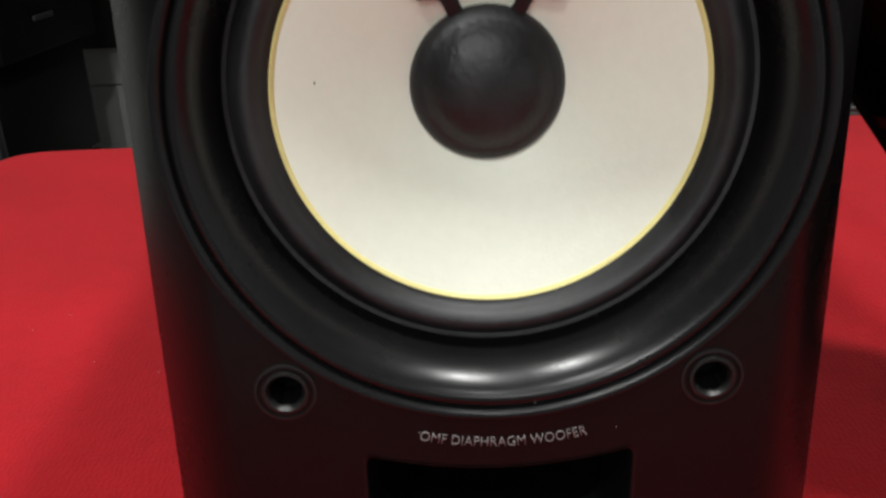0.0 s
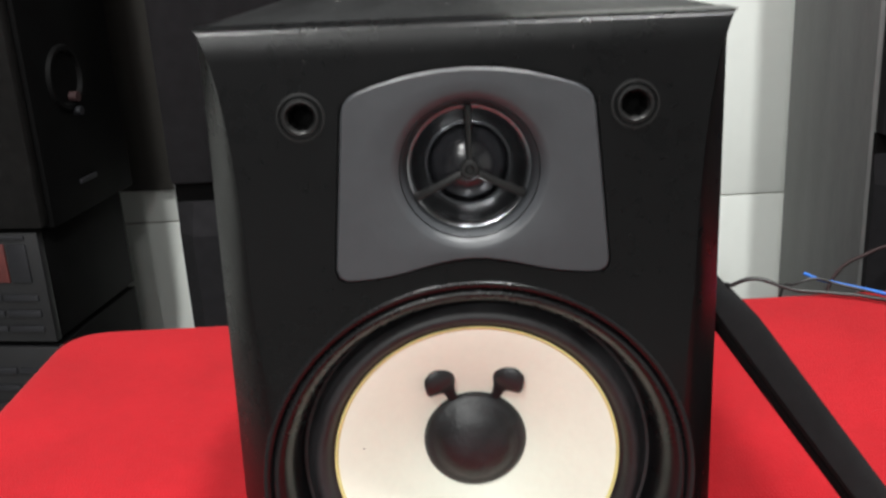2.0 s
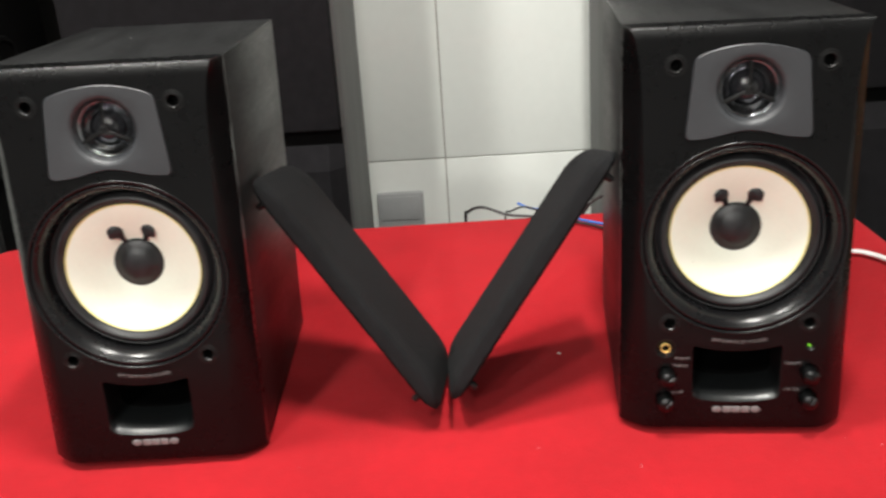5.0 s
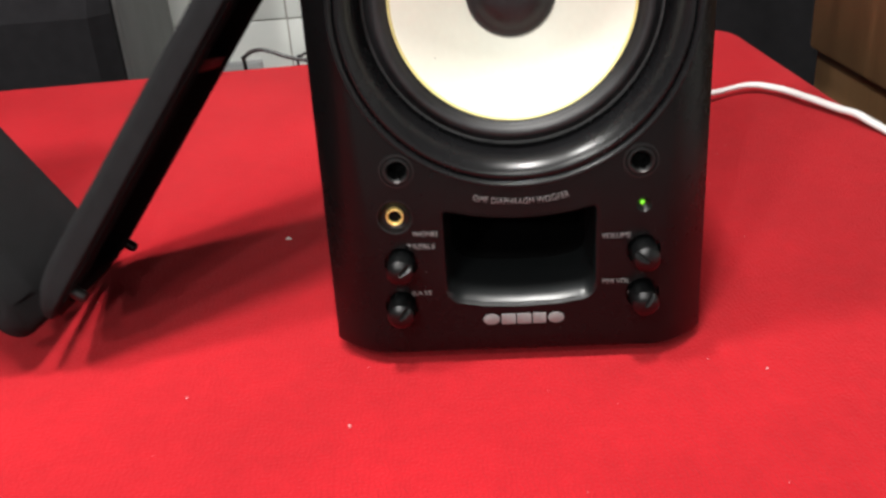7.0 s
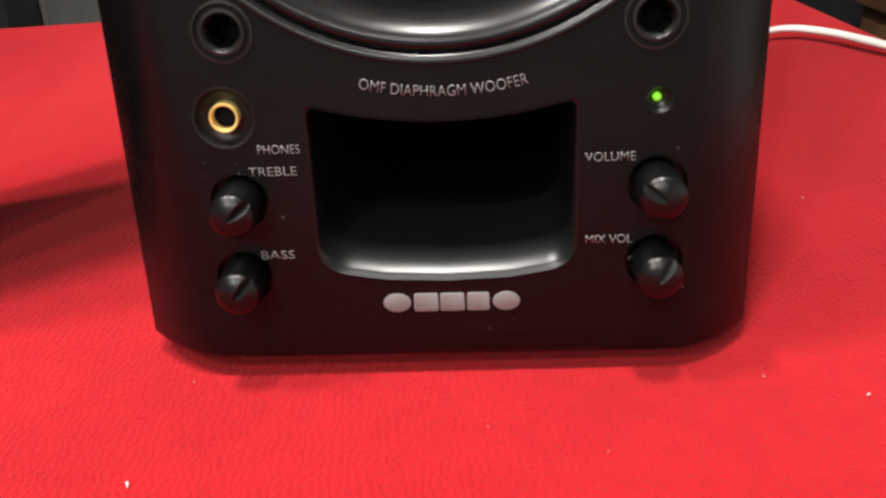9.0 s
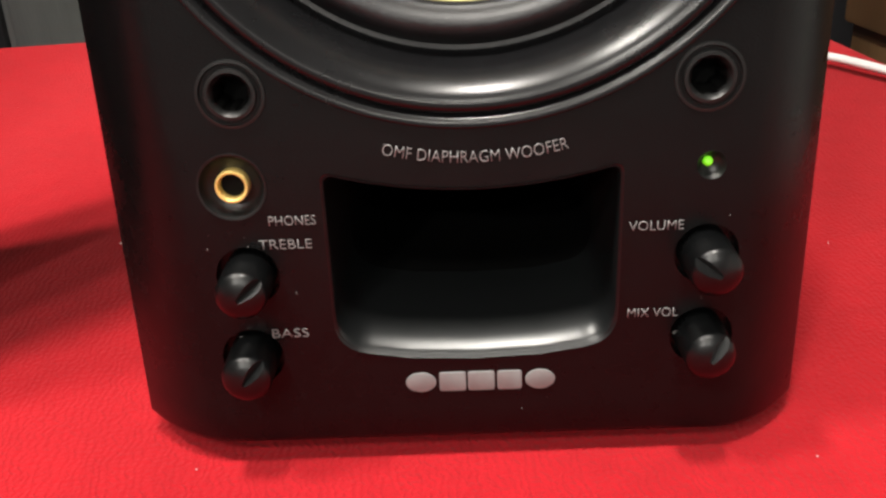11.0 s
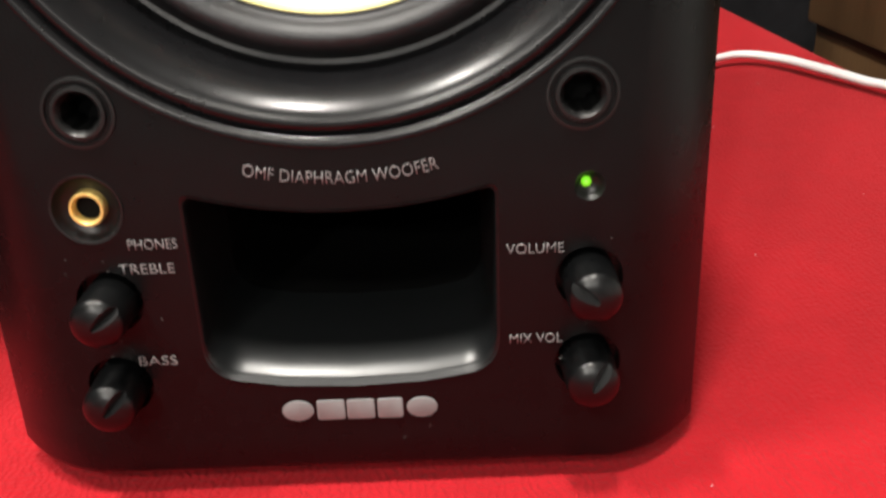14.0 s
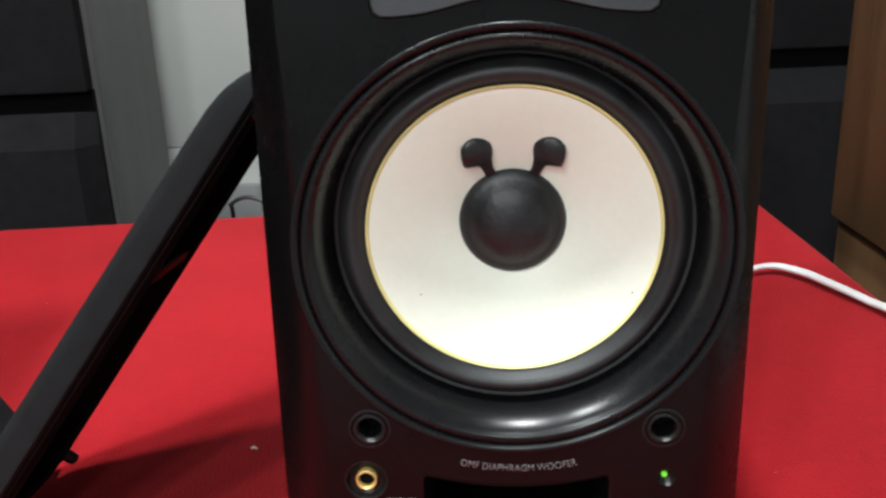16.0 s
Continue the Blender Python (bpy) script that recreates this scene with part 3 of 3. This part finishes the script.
    # printing
    part("printed_text", lettering("OMF DIAPHRAGM WOOFER", 0.0043, 0.0010, 0.0838, -0.0001, arc=0.0935, wide=0.0449), TEXT, sp, "small silver curved printing", 0)
    for k, (bx, w) in enumerate(((-0.0147, 0.0080), (-0.0064, 0.0070), (0.0011, 0.0070), (0.0085, 0.0064), (0.0165, 0.0078))):
        if k in (0, 4):
            shape = [(bx + w / 2 * math.cos(a), 0.0239 + 0.0029 * math.sin(a)) for a in (2 * math.pi * i / 24 for i in range(24))]
        else:
            shape = fillet([(bx - w / 2, 0.0211), (bx + w / 2, 0.0211), (bx + w / 2, 0.0267), (bx - w / 2, 0.0267)], 0.0008, 3)
        part("badge_bar", plate(shape, -0.0004, 0.0002, 0.0001), PRINT, sp, "plain silver badge shape")
    if active:
        bz = part("headphone_jack", lathe([(0.0085, 0.0003), (0.0084, -0.0004), (0.0079, -0.0003), (0.0074, 0.0014), (0.0062, 0.0028), (0.0030, 0.0030)], *JACK, 48), SOCKET, sp, "black recess round the headphone jack", 50)
        part("jack_sleeve", lathe([(0.0041, 0.0030), (0.0041, 0.0004), (0.0039, -0.0003), (0.0035, -0.0003), (0.0031, 0.0003), (0.0030, 0.0120)], *JACK, 40, False, True), GOLD, bz, "gold-plated jack sleeve", 50)
        part("jack_bore", lathe([(0.00295, 0.0022), (0.0029, 0.0040)], *JACK, 24, True, True), SHADE_AND_SPECK, bz)
        lb = part("power_light", lathe([(0.0037, 0.0002), (0.0036, -0.0001), (0.0033, 0.0004), (0.0023, 0.0020), (0.0005, 0.0024)], *LIGHT, 32, False, True), SOCKET, sp, "small dished power light", 50)
        part("led", lathe([(0.0012, 0.0026), (0.0012, 0.0014), (0.0009, 0.0008), (0.0005, 0.0005), (0.0001, 0.0004)], LIGHT[0] - 0.0006, LIGHT[1] + 0.0005, 20, False, True), LED, lb, "glowing green lamp", 60)
        for (x, z), turn in zip(KNOBS, (-52, -42, 57, -32)):
            part("knob", knob_cut(knob_mesh(), turn), None, sp, "black turning knob with a notched pointer", at=pose(x, 0, z - 0.0005))
        for words, wide, wx, wz in (("PHONES", 11.5, -0.0440, 0.0694), ("TREBLE", 13.1, -0.0463, 0.0632), ("BASS", 9.4, -0.0475, 0.0385), ("VOLUME", 13.4, 0.0448, 0.0648), ("MIX VOL", 12.7, 0.0450, 0.0410)):
            part("printed_text", lettering(words, 0.0037, wx, wz, -0.0001, wide=wide / 1000), TEXT, sp, "small silver printing", 0)
    rng = random.Random(11 if active else 7)
    bits = bmesh.new()
    for k in range(26 if active else 14):
        low = active and k < 18
        x, z = (rng.choice((-1, 1)) * rng.uniform(0.040, 0.066), rng.uniform(0.026, 0.075)) if low else (rng.uniform(-0.06, 0.06), rng.choice((rng.uniform(0.012, 0.022), rng.uniform(0.328, 0.336), rng.uniform(0.088, 0.10))))
        a, l = rng.uniform(0, 3.1), rng.uniform(0.0001, 0.00055)
        tube([(x - l * math.cos(a), -0.0001, z - l * math.sin(a)), (x, -0.0003, z), (x + l * math.cos(a), -0.0001, z + l * math.sin(a))], [0.00004, 0.00009, 0.00004], 5, bm=bits, up=(0, 1, 0))
    for k in range(14):
        x, y = rng.uniform(-0.08, 0.08), rng.uniform(0.04, 0.24)
        z, a, l = SH + 0.017 * (y - BAFFLE) + 0.0002, rng.uniform(0, 3.1), rng.uniform(0.0003, 0.0018)
        tube([(x - l * math.cos(a), y - l * math.sin(a), z), (x, y, z + 0.0002), (x + l * math.cos(a), y + l * math.sin(a), z)], [0.00006, 0.00014, 0.00006], 5, bm=bits)
    tagged(part("dust", bits, DUST, sp, "pale dust specks", 0), kind="stuff")
    return sp


loudspeaker(pose(0.0071, 0.1662, TABLE_Z + 0.0004, -1.59, 0.93, 9.11), False, "passive black desktop loudspeaker with a cream cone on the red cloth")
loudspeaker(pose(0.4917, 0.2343, TABLE_Z, -1.66, 0.41, 2.07), True, "powered black desktop loudspeaker with four knobs and a lit green light")

# ---- removed grilles leaning against the loudspeakers ----
GL, GW, GT = 0.255, 0.132, 0.0145


def grille(m, label):
    """A padded grille frame about its middle: x across, z along, cloth front towards -y, open back towards +y."""
    g = thing("speaker_grille", m, label, "speaker grille", "removed speaker grilles")
    def outline(k):
        return fillet([(-GW / 2 + k, k - GL / 2), (GW / 2 - k, k - GL / 2), (GW / 2 - k, GL / 2 - k), (-GW / 2 + k, GL / 2 - k)], 0.022, 8)
    def refine(o):
        out = []
        for i, p in enumerate(o):
            q = o[(i + 1) % len(o)]
            steps = max(1, int((Vector(q) - Vector(p)).length / 0.008))
            out += [tuple(Vector(p).lerp(Vector(q), s / steps)) for s in range(steps)]
        return out
    base = refine(outline(0.0))
    def row(k, y, sag):
        loop = []
        for x, z in base:
            x2, z2 = x - math.copysign(min(k, abs(x)), x) * (abs(x) > GW / 2 - 0.014), z - math.copysign(min(k, abs(z)), z) * (abs(z) > GL / 2 - 0.014)
            e = GL / 2 - abs(z2)
            loop.append((x2, y + sag * max(0.0, 1 - e / 0.034) ** 2, z2))
        return loop
    shell = [row(0.013, 0.003, 0), row(0.013, 0.0, 0), row(0.002, 0.0, 0), row(0.0, -0.0015, 0), row(0.0, -GT + 0.0045, 0.007), row(0.0012, -GT + 0.0018, 0.008), row(0.0045, -GT, 0.009), row(0.03, -GT, 0.009)]
    part("cloth_cover", rings(shell, False, True), FABRIC, g, "black stretched grille cloth", 40)
    rim = [row(0.0128, -0.0085, 0), row(0.0128, 0.0012, 0), row(0.003, 0.0012, 0), row(0.003, 0.0004, 0)]
    part("frame_rim", rings(rim), DARK_WOOD_BLACK, g, "black plastic inner frame", 30)
    part("cross_bar", box(-GW / 2 + 0.012, GW / 2 - 0.012, -0.008, 0.0005, 0.016, 0.024, 0.001), DARK_WOOD_BLACK, g)
    for sx in (-1, 1):
        for z in (-0.1066, 0.1066):
            part("peg", tube([(sx * 0.0555, -0.002, z), (sx * 0.0555, 0.005, z), (sx * 0.0555, 0.008, z), (sx * 0.0555, 0.0092, z)], [0.0034, 0.0034, 0.0030, 0.0012], 10, up=(1, 0, 0)), SOCKET, g)
    return g


def lean(middle, along, across):
    """Pose of a leaning panel from its middle, its long axis and its width."""
    z = Vector(along).normalized()
    x = Vector(across)
    x = (x - z * x.dot(z)).normalized()
    return Matrix.Translation(middle) @ Matrix((x, z.cross(x), z)).transposed().to_4x4()


grille(lean((0.1610, 0.2975, 0.8635), (-0.585, 0.0872, 0.8070), (-0.062, 0.9872, -0.1471)), "black cloth speaker grille leaning against the passive loudspeaker")
grille(lean((0.3178, 0.3205, 0.8665), (0.1385, 0.070, 0.1955), (0.15, -0.940, 0.20)), "black cloth speaker grille leaning against the powered loudspeaker")


# ---- floor-standing loudspeakers behind the table ----
# h reaches beyond what is seen, added to shade the wall beside it
def tower(m, label, w, d, slot, h=2.0):
    t = thing("floor_loudspeaker", m, label, "floor loudspeaker", "floor loudspeakers")
    part("cabinet", box(0, w, 0.02, d, 0, h, 0.006), TOWER_SIDE, t, "dark grey laminate cabinet")
    part("upper_grille", box(0.006, w - 0.006, -0.006, 0.0195, slot + 0.027, h - 0.02, 0.005), TOWER_CLOTH, t, "black cloth upper grille")
    part("slot", box(0.006, w - 0.006, 0.012, 0.0197, slot, slot + 0.027), SHADE_AND_SPECK, t, "dark gap between the grilles", 0)
    bm = bmesh.new()
    prof = [(0.0195, 0.05), (-0.020, 0.055), (-0.020, slot - 0.04), (0.004, slot), (0.0195, slot)]
    rows = []
    for x, k in ((0.006, 0.0), (0.03, 1.0), (w - 0.03, 1.0), (w - 0.006, 0.0)):
        rows.append([bm.verts.new((x, 0.0195 + (y - 0.0195) * (0.35 + 0.65 * k), z)) for y, z in prof])
    for a, b in zip(rows, rows[1:]):
        for i in range(len(prof)):
            j = (i + 1) % len(prof)
            bm.faces.new((a[i], a[j], b[j], b[i]))
    bm.faces.new(rows[0])
    bm.faces.new(rows[-1])
    part("lower_grille", bm, TOWER_CLOTH, t, "black bevelled lower grille", 20)
    part("plinth", box(0.02, w - 0.02, 0.03, d - 0.02, -0.0, 0.04, 0.003), DARK_WOOD_BLACK, t)
    return t


tower(pose(-0.4917, 1.0027, 0, 0, 0, 6.9), "tall black floor loudspeaker with dark grey sides against the tiles", 0.46, 0.31, 0.804)
tower(pose(0.423, 1.146, 0, 0, 0, 6.9), "wide black floor loudspeaker with dark grey sides behind the blue cable", 0.62, 0.345, 0.815)


# ---- stereo stack beside the table ----
def stereo(x, y0, y1, z0, z1, fronts, label):
    ob = thing("stereo_component", pose(x, y0, z0), label, "stereo component", "stereo stack")
    w, d, h = 0.40, y1 - y0, z1 - z0
    part("case", box(-w, 0, 0.012, d, 0.008, h, 0.003), DARK_WOOD_BLACK, ob)
    fr = part("front_panel", box(-w, 0.0, -0.004, 0.0115, 0.008, h - 0.001, 0.002), DECK, ob, "charcoal plastic front")
    for kind, xa, xb, za, zb in fronts:
        part(kind, box(xa, xb, -0.0075, -0.0036, za, zb, 0.0012), RED_LABEL if kind == "display" else DECK_LIGHT, fr)
    for fx in (-0.04, -w + 0.04):
        for fy in (0.05, d - 0.05):
            part("foot", lathe([(0.016, -0.004), (0.016, 0.004)], 0, 0, 16, True, True), RUBBER, ob, at=pose(fx, fy, 0.004, 90))
    return ob


def stack():
    x, y0, y1 = -0.745, 1.09, 1.35
    strips = lambda zs: [("button_strip", xa, xa + 0.055, z, z + 0.010) for z in zs for xa in (-0.39, -0.325, -0.26, -0.195, -0.13, -0.07)]
    z = 0.0
    for h in (0.16, 0.13, 0.135, 0.135):
        stereo(x, y0, y1, z, z + h, strips((0.03, 0.06, 0.09)), "charcoal stereo component with rows of buttons in a stack")
        z += h
    top = strips((0.025, 0.05, 0.075)) + [("display", -0.115, -0.055, 0.105, 0.165), ("display_frame", -0.05, -0.02, 0.105, 0.165), ("top_strip", -0.39, -0.02, 0.172, 0.178)]
    stereo(x, y0, y1, z, 0.743, top, "charcoal cassette deck with a faded red display in a stack")
    # big black cabinet on top of the stack
    ob = thing("monitor_cabinet", pose(x, y0, 0.743), "black cabinet with a grey cloth front on the stereo stack", "loudspeaker")
    # the unseen upper part is stretched to keep lamp light off the wall gap
    part("body", box(-0.40, 0.022, 0.012, 0.27, 0, 1.25, 0.004), DARK_WOOD_BLACK, ob)
    part("front_cloth", box(-0.40, 0.016, -0.012, 0.0115, 0.006, 1.244, 0.005), RACK_CLOTH, ob, "dark grey cloth front")
    hd = part("side_handle", lathe([(0.050, 0.0), (0.047, -0.006), (0.041, -0.006), (0.038, 0.0), (0.034, 0.001)], 0, 0, 40, False, True), DARK_WOOD_BLACK, ob, "round black recessed handle", 40, at=pose(0.0225, 0.108, 0.207, 0, 0, 90))
    part("terminal", tube([(0.010, -0.012, -0.030), (0.010, 0.0, -0.030)], 0.008, 12, up=(1, 0, 0)), RED_CABLE, hd, "dark red terminal")
    part("terminal", tube([(0.014, -0.012, -0.052), (0.014, 0.0, -0.052)], 0.007, 12, up=(1, 0, 0)), DECK_LIGHT, hd, "dull grey terminal")
    part("latch", box(0.022, 0.026, 0.10, 0.15, 0.045, 0.052, 0.001), DECK_LIGHT, ob, "dull dark latch")


stack()


# ---- wooden cabinets beyond the table's end ----
def wood_cabinet(m, h, label):
    ob = thing("wooden_cabinet", m, label, "cabinet", "stacked wooden cabinets")
    part("carcass", box(0, 0.30, -0.36, 0, 0, h, 0.004), WOOD, ob)
    part("front_grille", box(0.012, 0.288, -0.372, -0.3605, 0.012, h - 0.012, 0.004), TOWER_CLOTH, ob, "black cloth front")
    part("back_panel", box(0.01, 0.29, 0.0005, 0.006, 0.01, h - 0.01), DARK_WOOD_BLACK, ob, "black back panel", 0)
    return ob


wood_cabinet(pose(0.807, 0.846, 0, 0, 0, TABLE_TURN), 0.733, "brown wood-veneered cabinet standing beside the red table")
wood_cabinet(pose(0.797, 0.841, 0.7335, 0, 0, TABLE_TURN), 0.62, "brown wood-veneered cabinet stacked on another one")


# ---- cables ----
def cable(name, pts, r, mat, label):
    return solid(name, tube(smooth_path(pts, 8), r, 8), mat, label, "cable", smooth=60)


def twin_cable():
    ob = thing("power_cord", pose(0, 0, 0), "white twin-core power cord crossing the red cloth", "cable")
    pts = [(0.575, 0.520, 0.80), (0.61, 0.580, 0.772), (0.655, 0.624, 0.758), (0.690, 0.645, 0.757), (0.712, 0.632, 0.757), (0.728, 0.606, 0.757), (0.745, 0.577, 0.756), (0.758, 0.548, 0.756), (0.785, 0.49, 0.738), (0.812, 0.44, 0.66), (0.825, 0.40, 0.45), (0.83, 0.36, 0.2), (0.84, 0.33, 0.006)]
    for k in (-1, 1):
        part("core", tube(smooth_path([(x + k * 0.0014, y + k * 0.0014, z) for x, y, z in pts], 8), 0.0021, 10), WHITE_CABLE, ob, "", 60)


twin_cable()
cable("signal_cable", [(0.190, 0.860, 0.60), (0.193, 0.845, 0.735), (0.200, 0.822, 0.757), (0.222, 0.813, 0.767), (0.258, 0.808, 0.757), (0.295, 0.803, 0.755), (0.33, 0.79, 0.755), (0.40, 0.74, 0.755), (0.44, 0.62, 0.755), (0.47, 0.52, 0.78)], 0.0022, BLACK_CABLE, "thin black signal cable curling over the cloth edge")
cable("signal_cable", [(0.250, 0.860, 0.66), (0.253, 0.842, 0.742), (0.262, 0.828, 0.755), (0.283, 0.824, 0.763), (0.31, 0.818, 0.757), (0.36, 0.79, 0.754)], 0.0015, BLACK_CABLE, "very thin black lead lying on the cloth")
cable("network_cable", [(0.272, 0.832, 0.766), (0.287, 0.830, 0.760), (0.306, 0.825, 0.757), (0.367, 0.782, 0.7555), (0.418, 0.745, 0.7555), (0.455, 0.68, 0.7555), (0.485, 0.58, 0.77), (0.495, 0.52, 0.80)], 0.0019, BLUE_CABLE, "blue cable lying on the red cloth")
cable("speaker_wire", [(0.33, 1.03, 0.50), (0.363, 1.085, 0.655), (0.415, 1.098, 0.698), (0.473, 1.106, 0.713), (0.522, 1.112, 0.739), (0.585, 1.135, 0.775)], 0.0025, RED_CABLE, "dark red speaker wire in front of the floor loudspeaker")


# ---- lint ----
def lint():
    rng = random.Random(4)
    bm = bmesh.new()
    spots = [(0.4125, 0.182, 0.75), (0.607, 0.2215, 0.55), (0.342, 0.381, 1.5), (0.329, 0.206, 0.6), (0.415, 0.229, 0.25), (0.581, 0.231, 0.25)]
    spots += [(rng.uniform(-0.3, 0.72), rng.uniform(0.02, 0.62), rng.uniform(0.12, 0.32)) for _ in range(80)]
    for x, y, k in spots:
        a = rng.uniform(0, 6.3)
        l = 0.0013 * k
        dx, dy = math.cos(a) * l, math.sin(a) * l
        tube([(x - dx, y - dy, 0.7506), (x, y + l * 0.3, 0.7512), (x + dx, y + dy, 0.7506)], [0.0002 * k, 0.0006 * k, 0.0002 * k], 5, bm=bm)
    solid("lint", bm, LINT, "pale bits of lint scattered over the red cloth", "lint", kind="stuff", smooth=0)


lint()
